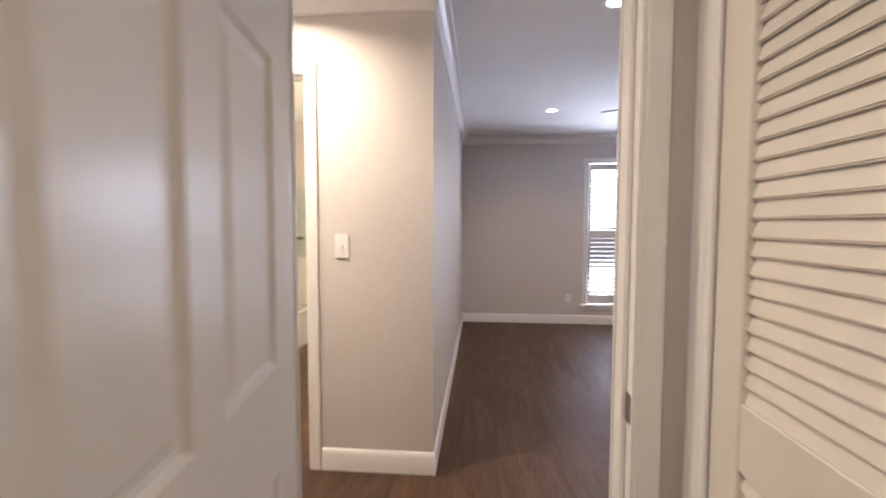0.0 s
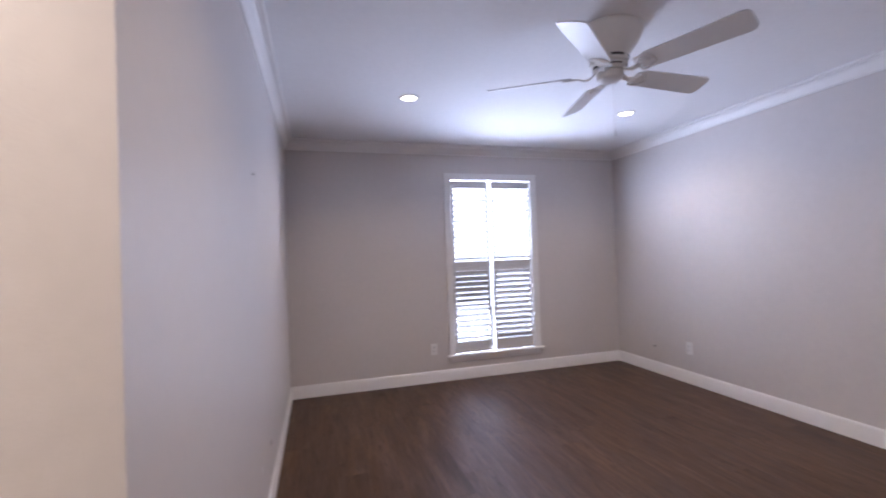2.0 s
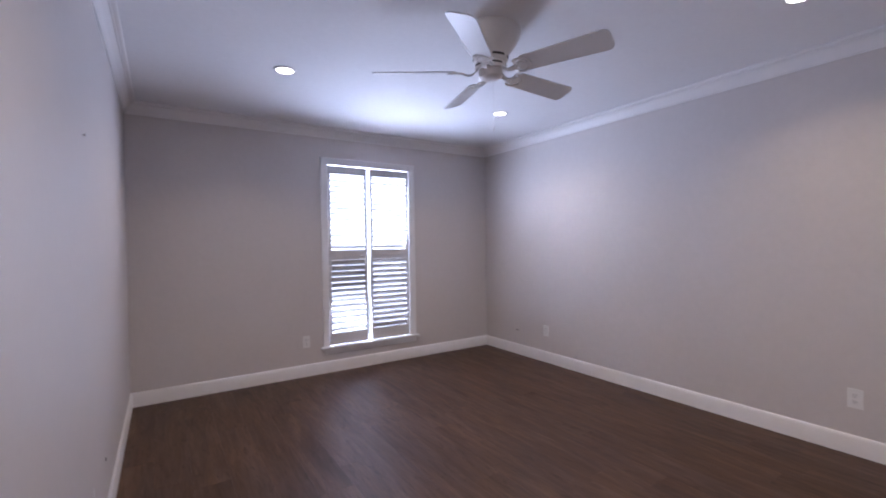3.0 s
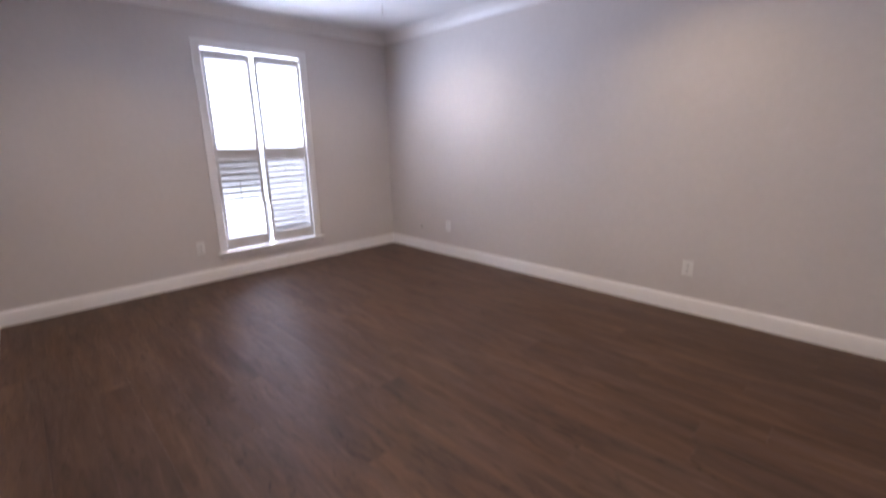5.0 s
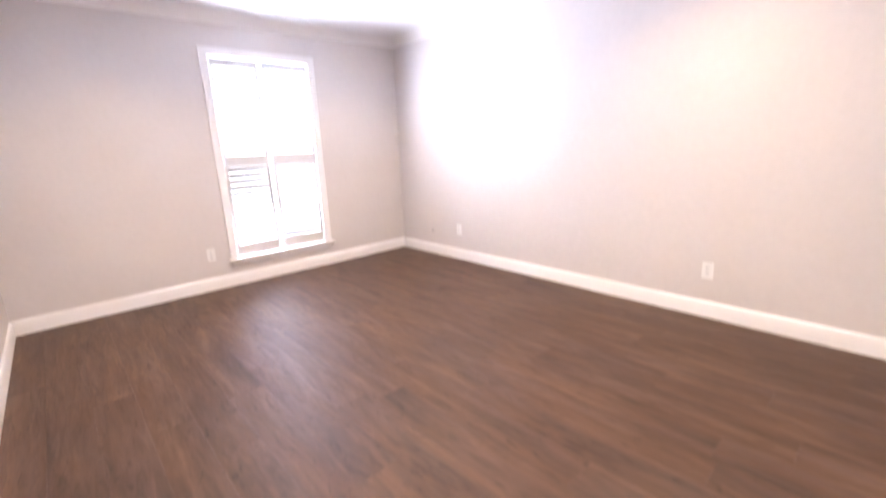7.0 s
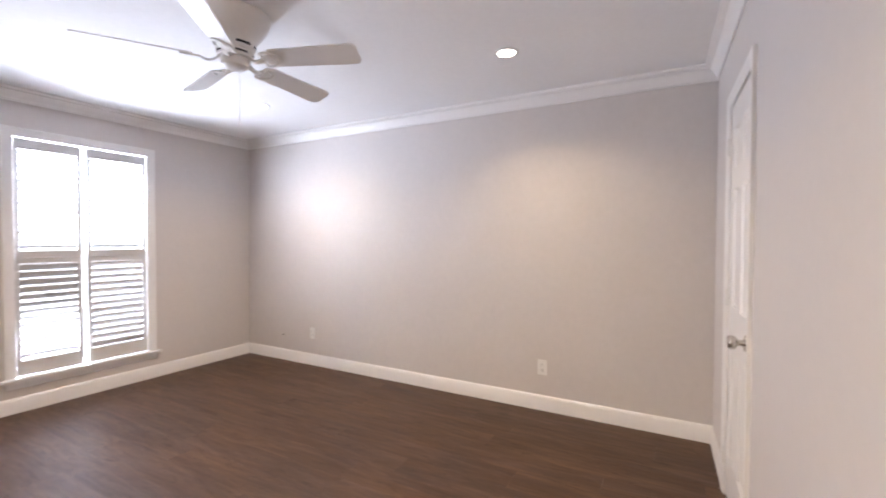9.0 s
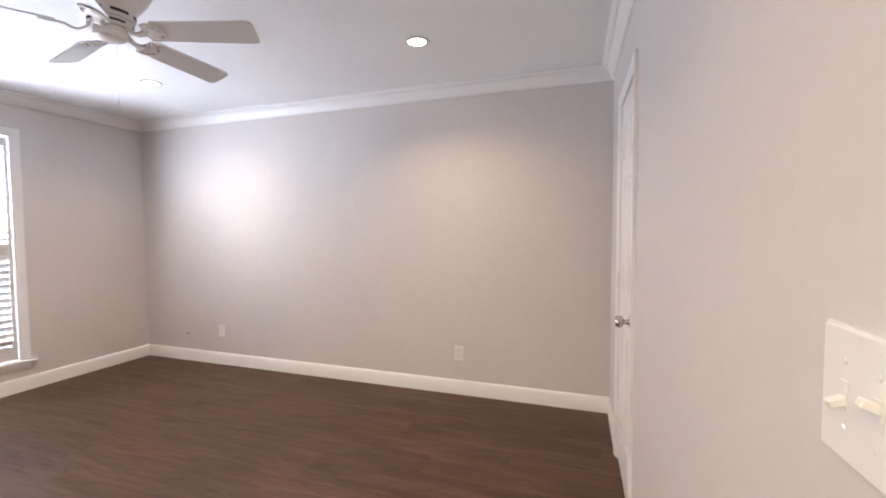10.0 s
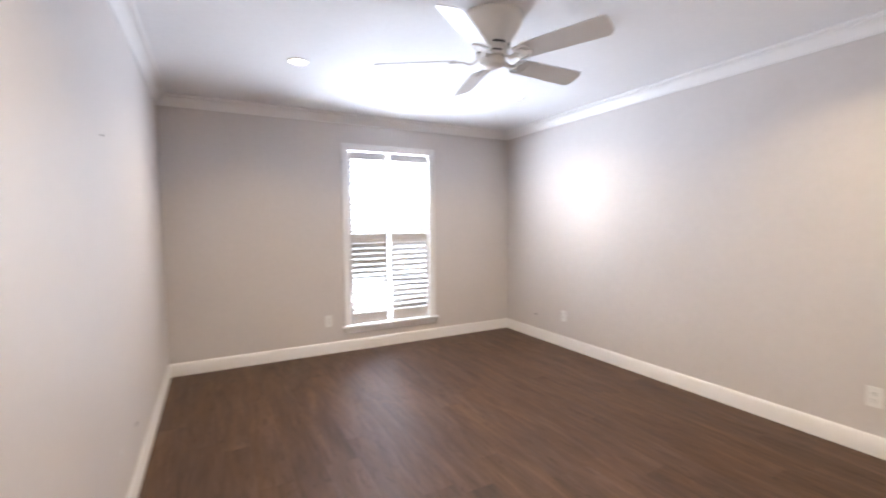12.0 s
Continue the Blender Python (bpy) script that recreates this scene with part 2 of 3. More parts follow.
def sweep(path, profile, closed, bm=None):
    """Sweeps (inward, height) pairs along a plan path, mitred; inward is to the path's left."""
    bm = bm or bmesh.new()
    pts = [Vector(p) for p in path]
    count = len(pts)
    rings = []
    for i, p in enumerate(pts):
        before = (p - pts[i - 1]).normalized() if closed or i > 0 else None
        after = (pts[(i + 1) % count] - p).normalized() if closed or i < count - 1 else None
        before, after = before or after, after or before
        n1, n2 = Vector((-before.y, before.x)), Vector((-after.y, after.x))
        mitre = (n1 + n2) / (1 + n1.dot(n2))
        rings.append([bm.verts.new((*(p + mitre * d), z)) for d, z in profile])
    size = len(profile)
    for i in range(count if closed else count - 1):
        a, b = rings[i], rings[(i + 1) % count]
        for j in range(size):
            bm.faces.new((a[j], b[j], b[(j + 1) % size], a[(j + 1) % size]))
    if not closed:
        bm.faces.new(rings[0])
        bm.faces.new(rings[-1])
    return bm


# ---- large structure ----
H = 2.44
X0, X1, Y1 = -0.013, 3.625, 5.755
YB = 2.188
TILT = 0.0345


def near(x):
    """The entrance wall's bedroom face, which is a little out of square."""
    return 1.060 + TILT * x


EAST0, BW = -1.60, 0.115
SLANT = math.sqrt(1 + TILT * TILT)


def along(x):
    return (x - EAST0) * SLANT


bm = box((-2.5, -1.72, -0.12), (3.76, 5.9, -0.0045))
floor = structure("floor", bm, SUBFLOOR, "dark brown wood-look plank floor", "floor")

wall("wall_north", (3.76, Y1), (-2.5, Y1), -0.15, H, [(3.76 - 2.555, 3.76 - 1.595, 0.245, 2.105)], WALL, "light grey painted wall with one window")
wall("wall_east", (X1, -1.7), (X1, Y1), -0.12, H, [], WALL, "long light grey painted wall with outlets")
wall("wall_west", (-2.39, Y1), (-2.39, -1.7), -0.11, H, [], WALL, "plain painted outer wall")
wall("wall_south", (-2.39, -1.6), (X1, -1.6), -0.1, H, [], WALL, "plain painted wall closing the hall")
wall("wall_partition", (X0, Y1), (X0, YB + BW), -BW, H, [], WALL, "light grey painted partition wall")
wall("wall_bath", (X0, YB), (-2.39, YB), -BW, H, [(X0 + 0.635, X0 + 1.433, 0, 2.085)], WALL, "beige lit wall with a bathroom doorway")
wall("wall_vestibule", (-1.5, YB), (-1.5, near(-1.5) - BW), -0.1, H, [], WALL, "plain painted wall at the end of the passage")
wall("wall_entrance", (EAST0, near(EAST0)), (X1, near(X1)), -BW, H,
     [(along(-0.255), along(0.568), 0, 2.07), (along(2.37), along(3.02), 0, 2.025)], WALL, "light grey painted wall with two doorways")
wall("wall_hall_side", (0.658, -1.6), (0.658, near(0.658) - BW + 0.002), -0.1, H, [(1.6 - 0.06, 1.6 + 0.885, 0, 2.06)], WALL, "painted hall wall with a louvered closet")
wall("wall_hall_other", (-0.34, near(-0.34) - BW + 0.002), (-0.34, -1.6), -0.1, H, [], WALL, "painted hall wall behind the open door")
wall("wall_tub_end", (-2.39, 4.72), (X0 - BW, 4.72), 0.1, H, [], WALL, "painted bathroom wall at the tub")

ceiling = structure("ceiling", box((-2.5, -1.7, H), (3.76, 5.9, H + 0.12)), CEIL, "smooth white painted ceiling", "ceiling")

# crown moulding: a cove between two beads
crown_profile = [(0.0, H - 0.096), (0.010, H - 0.096), (0.010, H - 0.086), (0.016, H - 0.079), (0.021, H - 0.062), (0.033, H - 0.043),
                 (0.049, H - 0.030), (0.058, H - 0.030), (0.058, H - 0.021), (0.070, H - 0.017), (0.080, H - 0.010), (0.080, H - 0.001), (0.0, H - 0.001)]
ring = [(-1.5, near(-1.5)), (X1, near(X1)), (X1, Y1), (X0, Y1), (X0, YB), (-1.5, YB)]
structure("crown_moulding", sweep(ring, crown_profile, True), TRIM, "white painted crown moulding round the room", "moulding", smooth=True)

base_profile = [(0.0, 0.001), (0.0135, 0.001), (0.0135, 0.092), (0.011, 0.100), (0.009, 0.108), (0.006, 0.114), (0.0, 0.118)]


def baseboard(path):
    return structure("baseboard", sweep(path, base_profile, False), TRIM, "white painted wooden baseboard", "baseboard", smooth=True)


baseboard([(3.058, near(3.058)), (X1, near(X1)), (X1, Y1), (X0, Y1), (X0, YB), (-0.603, YB)])
baseboard([(0.604, near(0.604)), (2.332, near(2.332))])
baseboard([(-1.475, YB), (-1.5, YB), (-1.5, near(-1.5)), (-0.290, near(-0.290))])
baseboard([(-0.34, 0.93), (-0.34, -1.6), (0.658, -1.6), (0.658, -0.125)])


# ---- doors ----
PANELS = ((0.235, 0.80), (1.01, 1.60), (1.70, 1.905))


def panel_mesh(w, h, thick):
    """A raised and fielded door panel, both sides, in the xz plane."""
    bm = bmesh.new()
    for side in (-1, 1):
        loops = []
        for inset, depth in ((0.0, 0.0), (0.010, 0.010), (0.020, 0.011), (0.042, 0.003)):
            y = side * (thick / 2 - depth)
            loops.append([bm.verts.new(c) for c in ((inset, y, inset), (w - inset, y, inset), (w - inset, y, h - inset), (inset, y, h - inset))])
        for a, b in zip(loops, loops[1:]):
            for i in range(4):
                bm.faces.new((a[i], a[(i + 1) % 4], b[(i + 1) % 4], b[i]))
        bm.faces.new(loops[-1])
    return bm


def knob(parent, x, z, side, thick):
    """A round knob on a rosette; side is the face that it stands on."""
    bm = lathe([(0.0, 0.0), (0.032, 0.0), (0.033, 0.004), (0.030, 0.009), (0.014, 0.011), (0.0115, 0.022), (0.012, 0.032), (0.020, 0.036), (0.0265, 0.043),
                (0.0285, 0.052), (0.027, 0.061), (0.021, 0.067), (0.006, 0.069), (0.005, 0.067), (0.0, 0.067)], 24)
    moved(bm, pose(x, side * thick / 2, z, -90 * side, 0, 0))
    return part("door_handle", bm, NICKEL, parent, "satin nickel round door knob", smooth=True)


def six_panel_door(name, label, width, height, m, knob_z, hinge_x0=True, hinge_side=-1, hinge=None):
    t = 0.035
    top = thing(name, label, "door", m, kind="structure")
    stile, mid = 0.105, 0.095
    pw = (width - 2 * stile - mid) / 2
    scale = height / 2.03
    holes = []
    for z0, z1 in PANELS:
        for x in (stile, stile + pw + mid):
            holes.append((x, x + pw, z0 * scale, z1 * scale))
    leaf = part("leaf", moved(slab_with_holes(width, height, t, holes), pose(0, -t / 2, 0)), DOORPAINT, top)
    for x0, x1, z0, z1 in holes:
        ob = part("door_panel", panel_mesh(x1 - x0, z1 - z0, t), DOORPAINT, leaf)
        ob.matrix_basis = pose(x0, 0, z0)
    for side in (-1, 1):
        knob(leaf, width - 0.062, knob_z, side, t)
    part("latch_plate", box((width - 0.0005, -0.012, knob_z - 0.028), (width + 0.0015, 0.012, knob_z + 0.028)), NICKEL, leaf)
    for z in (0.20, 1.02, height - 0.20):
        bm = lathe([(0.0, -0.045), (0.0055, -0.045), (0.006, -0.043), (0.006, 0.043), (0.0055, 0.045), (0.0, 0.045)], 12)
        moved(bm, pose(-0.004, hinge_side * (t / 2 + 0.004), z))
        box((-0.0015, hinge_side * t / 2 - 0.018, z - 0.044), (0.0003, hinge_side * t / 2 + 0.018, z + 0.044), bm=bm)
        part("hinge", bm, hinge or STEEL, leaf, "butt hinge")
    return top


def casing_profile(w):
    return ((0.0, 0.0), (0.0, 0.007), (0.006, 0.010), (0.012, 0.0095), (0.016, 0.012), (w - 0.016, 0.016), (w - 0.008, 0.018), (w, 0.016), (w, 0.0))


def casing(name, x0, x1, top, w, m, label="white painted door casing"):
    """Trim round three sides of an opening from x0 to x1, on the plane y=0, standing out towards -y."""
    bm = bmesh.new()
    rings = []
    for cx, cz, dx, dz in ((x0, 0.0, -1, 0), (x0, top, -1, 1), (x1, top, 1, 1), (x1, 0.0, 1, 0)):
        rings.append([bm.verts.new((cx + dx * a, -b, max(0.0015, cz + dz * a))) for a, b in casing_profile(w)])
    size = len(rings[0])
    for a, b in zip(rings, rings[1:]):
        for j in range(size):
            bm.faces.new((a[j], b[j], b[(j + 1) % size], a[(j + 1) % size]))
    bm.faces.new(rings[0])
    bm.faces.new(rings[-1])
    moved(bm, m)
    return structure(name, bm, TRIM, label, "trim", smooth=True)


def jamb(name, x0, x1, top, depth, m, stop_y, board=0.019):
    """A lining of an opening with clear width x0 to x1, from y=0 to y=depth, with a door stop."""
    ob = thing(name, "white painted door jamb with a stop", "door frame", m, kind="structure")
    part("jamb_side", box((x0 - board, 0, 0.001), (x0, depth, top), 0.001), TRIM, ob)
    part("jamb_side", box((x1, 0, 0.001), (x1 + board, depth, top), 0.001), TRIM, ob)
    part("jamb_head", box((x0 - board, 0, top), (x1 + board, depth, top + board), 0.001), TRIM, ob)
    if stop_y is not None:
        s0, s1 = stop_y
        part("door_stop", box((x0, s0, 0.001), (x0 + 0.011, s1, top - 0.011), 0.002), TRIM, ob)
        part("door_stop", box((x1 - 0.011, s0, 0.001), (x1, s1, top - 0.011), 0.002), TRIM, ob)
        part("door_stop", box((x0, s0, top - 0.011), (x1, s1, top), 0.002), TRIM, ob)
    return ob


tilt_deg = math.degrees(math.atan(TILT))
# entrance: hall face and room face of the slanted wall, in its own frame
ENTRY = pose(0, near(0), 0, 0, 0, tilt_deg)
frame_1 = jamb("door_frame_1", -0.235, 0.548, 2.05, BW + 0.004, ENTRY @ pose(0, -BW - 0.002, 0), (0.040, 0.072))
casing("door_casing_1", -0.230, 0.543, 2.045, 0.058, ENTRY @ pose(0, -BW, 0))
casing("door_casing_1", -0.543, 0.230, 2.045, 0.058, ENTRY @ pose(0, 0, 0, 0, 0, 180))
bm = box((0.5455, 0.0015, 0.862), (0.549, 0.0395, 0.928), 0.001)
box((0.5448, 0.012, 0.878), (0.5458, 0.024, 0.912), bm=bm)
part("strike_plate", bm, STEEL, frame_1, "dull steel strike plate")
door_1 = six_panel_door("door_1", "white six-panel door standing open into the hall", 0.772, 2.03, pose(-0.205, 0.926, 0.012, 0, 0, -80.5), 0.90, hinge_side=-1)

# bathroom
BATH = pose(-0.667, YB, 0)
jamb("door_frame_2", -0.733, 0.0, 2.066, BW + 0.004, BATH @ pose(0, -0.002, 0), (0.045, 0.078))
casing("door_casing_2", -0.728, -0.005, 2.061, 0.062, BATH)
casing("door_casing_2", 0.005, 0.728, 2.061, 0.062, BATH @ pose(0, BW, 0, 0, 0, 180))
door_2 = six_panel_door("door_2", "white six-panel bathroom door standing open", 0.712, 2.03, pose(-1.385, YB + BW + 0.024, 0.012, 0, 0, 78.5), 0.92, hinge_side=1)

# closet
jamb("door_frame_3", 2.392, 3.0, 2.005, BW + 0.004, ENTRY @ pose(0, -BW - 0.002, 0), (0.03, 0.07))
casing("door_casing_3", -2.998, -2.394, 2.003, 0.056, ENTRY @ pose(0, 0, 0, 0, 0, 180))
door_3 = six_panel_door("door_3", "closed white six-panel closet door with a nickel knob", 0.602, 1.985, ENTRY @ pose(2.997, -0.019, 0.012, 0, 0, 180), 0.895, hinge_side=-1, hinge=SOCKET)

# ---- window ----
WX0, WX1, WZ0, WZ1 = 1.595, 2.555, 0.245, 2.105
window_1 = thing("window_1", "tall white window with casing, sill and apron", "window", pose(0, 0, 0), kind="structure")
bm = bmesh.new()
rings = []
for cx, cz, dx, dz in ((WX0 + 0.02, WZ0 + 0.02, -1, 0), (WX0 + 0.02, WZ1 - 0.02, -1, 1), (WX1 - 0.02, WZ1 - 0.02, 1, 1), (WX1 - 0.02, WZ0 + 0.02, 1, 0)):
    rings.append([bm.verts.new((cx + dx * a, Y1 - b, cz + dz * a)) for a, b in casing_profile(0.068)])
for a, b in zip(rings, rings[1:]):
    for j in range(len(a)):
        bm.faces.new((a[j], b[j], b[(j + 1) % len(a)], a[(j + 1) % len(a)]))
bm.faces.new(rings[0])
bm.faces.new(rings[-1])
part("window_casing", bm, TRIM, window_1, smooth=True)
part("window_sill", box((1.525, Y1 - 0.045, 0.238), (2.638, Y1 + 0.05, 0.262), 0.005, segments=2), TRIM, window_1)
part("apron", box((1.555, Y1 - 0.014, 0.185), (2.605, Y1, 0.238), 0.003), TRIM, window_1)
for x in (WX0, WX1 - 0.018):
    part("window_reveal", box((x, Y1 + 0.001, 0.263), (x + 0.018, Y1 + 0.15, WZ1)), TRIM, window_1)
part("window_reveal", box((WX0 + 0.018, Y1 + 0.001, WZ1 - 0.018), (WX1 - 0.018, Y1 + 0.15, WZ1)), TRIM, window_1)
part("window_reveal", box((WX0 + 0.018, Y1 + 0.051, WZ0), (WX1 - 0.018, Y1 + 0.15, 0.262)), TRIM, window_1)
for z0, z1, y in ((0.262, 1.20, Y1 + 0.088), (1.17, WZ1 - 0.018, Y1 + 0.120)):
    x0, x1 = WX0 + 0.018, WX1 - 0.018
    bm = slab_with_holes(x1 - x0, z1 - z0, 0.028, [(0.04, x1 - x0 - 0.04, 0.045, z1 - z0 - 0.04)])
    sash = part("window_frame", moved(bm, pose(x0, y, z0)), TRIM, window_1)
    pane = part("pane", box((x0 + 0.038, y + 0.012, z0 + 0.043), (x1 - 0.038, y + 0.016, z1 - 0.038)), GLASS, sash)
    pane.visible_shadow = False

# plantation shutters: four hinged panels with louvers
LOUVER = bmesh.new()
steps = 12
ends = []
LEN = 1.0
for x in (0.0, LEN):
    ends.append([LOUVER.verts.new((x, 0.0315 * math.cos(2 * math.pi * i / steps), 0.0048 * math.sin(2 * math.pi * i / steps))) for i in range(steps)])
for i in range(steps):
    LOUVER.faces.new((ends[0][i], ends[0][(i + 1) % steps], ends[1][(i + 1) % steps], ends[1][i]))
LOUVER.faces.new(ends[0])
LOUVER.faces.new(ends[1])
for f in LOUVER.faces:
    f.smooth = len(f.verts) == 4
    if not f.smooth:
        for e in f.edges:
            e.smooth = False
louver_mesh = bpy.data.meshes.new("louver")
bmesh.ops.recalc_face_normals(LOUVER, faces=LOUVER.faces)
LOUVER.to_mesh(louver_mesh)
LOUVER.free()
louver_mesh.materials.append(SHUTTER)


def shutter(x0, x1, z0, z1, tilts, bottom, top, label):
    """One hinged panel; tilts are the louvers' angles, from the lowest up, the last one repeated."""
    y = Y1 + 0.022
    ob = thing("shutter", label, "shutter", pose(x0, y, z0), group="window shutters")
    w, h, st = x1 - x0, z1 - z0, 0.026
    part("stile", box((0, -0.013, 0), (st, 0.013, h), 0.002), SHUTTER, ob)
    part("stile", box((w - st, -0.013, 0), (w, 0.013, h), 0.002), SHUTTER, ob)
    part("rail", box((st, -0.013, 0), (w - st, 0.013, bottom), 0.002), SHUTTER, ob)
    part("rail", box((st, -0.013, h - top), (w - st, 0.013, h), 0.002), SHUTTER, ob)
    space = h - bottom - top
    count = round(space / 0.0555)
    for i in range(count):
        o = new("louver", louver_mesh)
        o.parent = ob
        o.matrix_basis = pose(st + 0.002, 0, bottom + space * (i + 0.5) / count, tilts[min(i, len(tilts) - 1)]) @ Matrix.Diagonal((w - 2 * st - 0.004, 1, 1, 1))
    part("tilt_rod", box((w / 2 - 0.005, 0.033, bottom + 0.03), (w / 2 + 0.005, 0.041, h - top - 0.03), 0.001), SHUTTER, ob)
    for z in (0.12, h - 0.12):
        part("hinge", box((-0.004 if x0 < 2 else w - 0.004, -0.0165, z - 0.03), (0.004 if x0 < 2 else w + 0.004, -0.0135, z + 0.03), 0.001), TRIM, ob)
    return ob


SX0, SX1, SM = WX0 + 0.028, WX1 - 0.025, 2.056
shutter(SX0, SM - 0.019, 1.1662, 2.078, (-29,), 0.058, 0.080, "white upper shutter panel with open louvers")
shutter(SM + 0.019, SX1, 1.1662, 2.078, (-29,), 0.058, 0.080, "white upper shutter panel with open louvers")
shutter(SX0, SM - 0.019, 0.268, 1.1655, (-39, -38, -40, -39, -41, -39, -41, -42, -48, -58), 0.115, 0.040, "white lower shutter panel, louvers half open")
shutter(SM + 0.019, SX1, 0.268, 1.1655, (-56, -61, -58, -60, -54, -61, -60, -52, -60, -61, -56, -58, -60), 0.115, 0.040, "white lower shutter panel, louvers nearly closed")

# outside
ground = structure("ground", moved(box((-400, 6.2, -0.5), (400, 900, -0.35)), pose(0, 0, 0)), GRASS, "pale sunlit paving outside the window", "ground")
# added board, no real thing: its glow whitens the gaps between louvers
backdrop = structure("backdrop", box((-12, 14.0, -0.35), (16, 14.1, 12)), BACKDROP, "added glowing board in place of the overexposed outdoors", "backdrop")


# ---- ceiling fan ----
FX, FY = 1.748, 3.350
fan = thing("ceiling_fan", "white five-blade ceiling fan close to the ceiling", "ceiling fan", pose(FX, FY, 0))
part("motor_housing", lathe([(0.0, H - 0.001), (0.162, H - 0.001), (0.166, H - 0.006), (0.167, H - 0.018), (0.160, H - 0.045), (0.143, H - 0.078), (0.122, H - 0.106), (0.105, H - 0.126), (0.097, H - 0.142), (0.096, H - 0.166), (0.092, H - 0.176), (0.080, H - 0.182), (0.0, H - 0.182)], 40), FANWHITE, fan, smooth=True)


def arc_slot(span, r0, r1, z0, z1, turn):
    """A dark curved slot in the fan's body, span degrees long."""
    bm = bmesh.new()
    sections = []
    for k in range(8):
        a = radians(span * (k / 7 - 0.5))
        sections.append([bm.verts.new((rad * math.cos(a), rad * math.sin(a), z)) for rad, z in ((r0, z0), (r1, z0), (r1, z1), (r0, z1))])
    for one, two in zip(sections, sections[1:]):
        for c in range(4):
            bm.faces.new((one[c], two[c], two[(c + 1) % 4], one[(c + 1) % 4]))
    bm.faces.new(sections[0])
    bm.faces.new(sections[-1])
    return part("vent_slot", moved(bm, pose(0, 0, 0, 0, 0, turn)), DARK, fan, "dark vent slot")


for i in range(6):
    arc_slot(42, 0.090, 0.0972, 2.276, 2.288, 60 * i + 18)
for i in range(5):
    arc_slot(40, 0.078, 0.0862, 2.238, 2.247, 72 * i - 33)
part("rotor", lathe([(0.0, 2.2575), (0.084, 2.2575), (0.0856, 2.254), (0.0856, 2.231), (0.083, 2.227), (0.0, 2.227)], 32), FANWHITE, fan, "white rotor ring", smooth=True)
part("switch_housing", lathe([(0.0, 2.2265), (0.060, 2.2265), (0.064, 2.222), (0.064, 2.196), (0.061, 2.186), (0.052, 2.179), (0.030, 2.174), (0.0, 2.173)], 32), FANWHITE, fan, smooth=True)


part("pull_chain", moved(lathe([(0.0, 0.0), (0.0007, 0.0), (0.0007, -0.25), (0.002, -0.252), (0.003, -0.262), (0.002, -0.280), (0.0, -0.281)], 8), pose(0.045, 0.030, 2.184)), FANWHITE, fan, "thin pull chain")


def blade_mesh():
    bm = bmesh.new()
    outline = []
    r0, r1, w0, w1 = 0.186, 0.642, 0.058, 0.068
    for x, y in ((r0, -w0 + 0.016), (r0 + 0.012, -w0), (r1 - 0.030, -w1), (r1 - 0.010, -w1 + 0.008), (r1, -w1 + 0.028), (r1, w1 - 0.028), (r1 - 0.010, w1 - 0.008), (r1 - 0.030, w1), (r0 + 0.012, w0), (r0, w0 - 0.016)):
        outline.append((x, y))
    top = [bm.verts.new((x, y, 0.003)) for x, y in outline]
    low = [bm.verts.new((x, y, -0.003)) for x, y in outline]
    bm.faces.new(top)
    bm.faces.new(low)
    for i in range(len(top)):
        j = (i + 1) % len(top)
        bm.faces.new((top[i], top[j], low[j], low[i]))
    return bm


def iron_mesh():
    """A blade iron: a curved arm that widens into a shell-shaped pierced bracket under the blade."""
    bm = bmesh.new()
    last = None
    for i in range(9):
        f = i / 8
        x = 0.070 + 0.085 * f
        z = 0.012 - 0.020 * math.sin(math.pi * f) - 0.019 * f
        w = 0.015 - 0.005 * math.sin(math.pi * f)
        ringv = [bm.verts.new((x, a * w, z + b * 0.005)) for a, b in ((-1, -1), (1, -1), (1, 1), (-1, 1))]
        if last:
            for j in range(4):
                bm.faces.new((last[j], last[(j + 1) % 4], ringv[(j + 1) % 4], ringv[j]))
        else:
            bm.faces.new(ringv)
        last = ringv
    bm.faces.new(last)
    # the shell: an outer and an inner rim with a gap between them, joined by three ribs
    for cx, rx, ry, width in ((0.178, 0.062, 0.054, 0.011), (0.178, 0.036, 0.030, 0.030)):
        rims = []
        for i in range(17):
            a = math.pi * (i / 16 - 0.5) * 1.24
            rims.append([bm.verts.new((cx + (rx - d) * math.cos(a), (ry - d) * math.sin(a), z)) for d, z in ((0, -0.0045), (width, -0.0045), (width, -0.0115), (0, -0.0115))])
        for one, two in zip(rims, rims[1:]):
            for c in range(4):
                bm.faces.new((one[c], two[c], two[(c + 1) % 4], one[(c + 1) % 4]))
        bm.faces.new(rims[0])
        bm.faces.new(rims[-1])
    box((0.150, -0.007, -0.0110), (0.232, 0.007, -0.0050), 0.001, bm=bm)
    box((0.148, -0.046, -0.0110), (0.160, 0.046, -0.0050), 0.002, bm=bm)
    for y in (-0.028, 0.028):
        screw = moved(lathe([(0.0, -0.014), (0.004, -0.013), (0.005, -0.0115), (0.005, -0.004), (0.0, -0.004)], 8), pose(0.212, y * 1.1, 0))
        me = bpy.data.meshes.new("tmp")
        screw.to_mesh(me)
        screw.free()
        bm.from_mesh(me)
        bpy.data.meshes.remove(me)
    return bm


for i in range(5):
    turn = -68.8 + 72 * i
    m = pose(0, 0, 2.216, 0, 0, turn) @ pose(0, 0, 0, -18, 0, 0)
    part("blade", moved(blade_mesh(), m), BLADE, fan)
    part("blade_iron", moved(iron_mesh(), m), FANWHITE, fan, "white pierced blade iron")


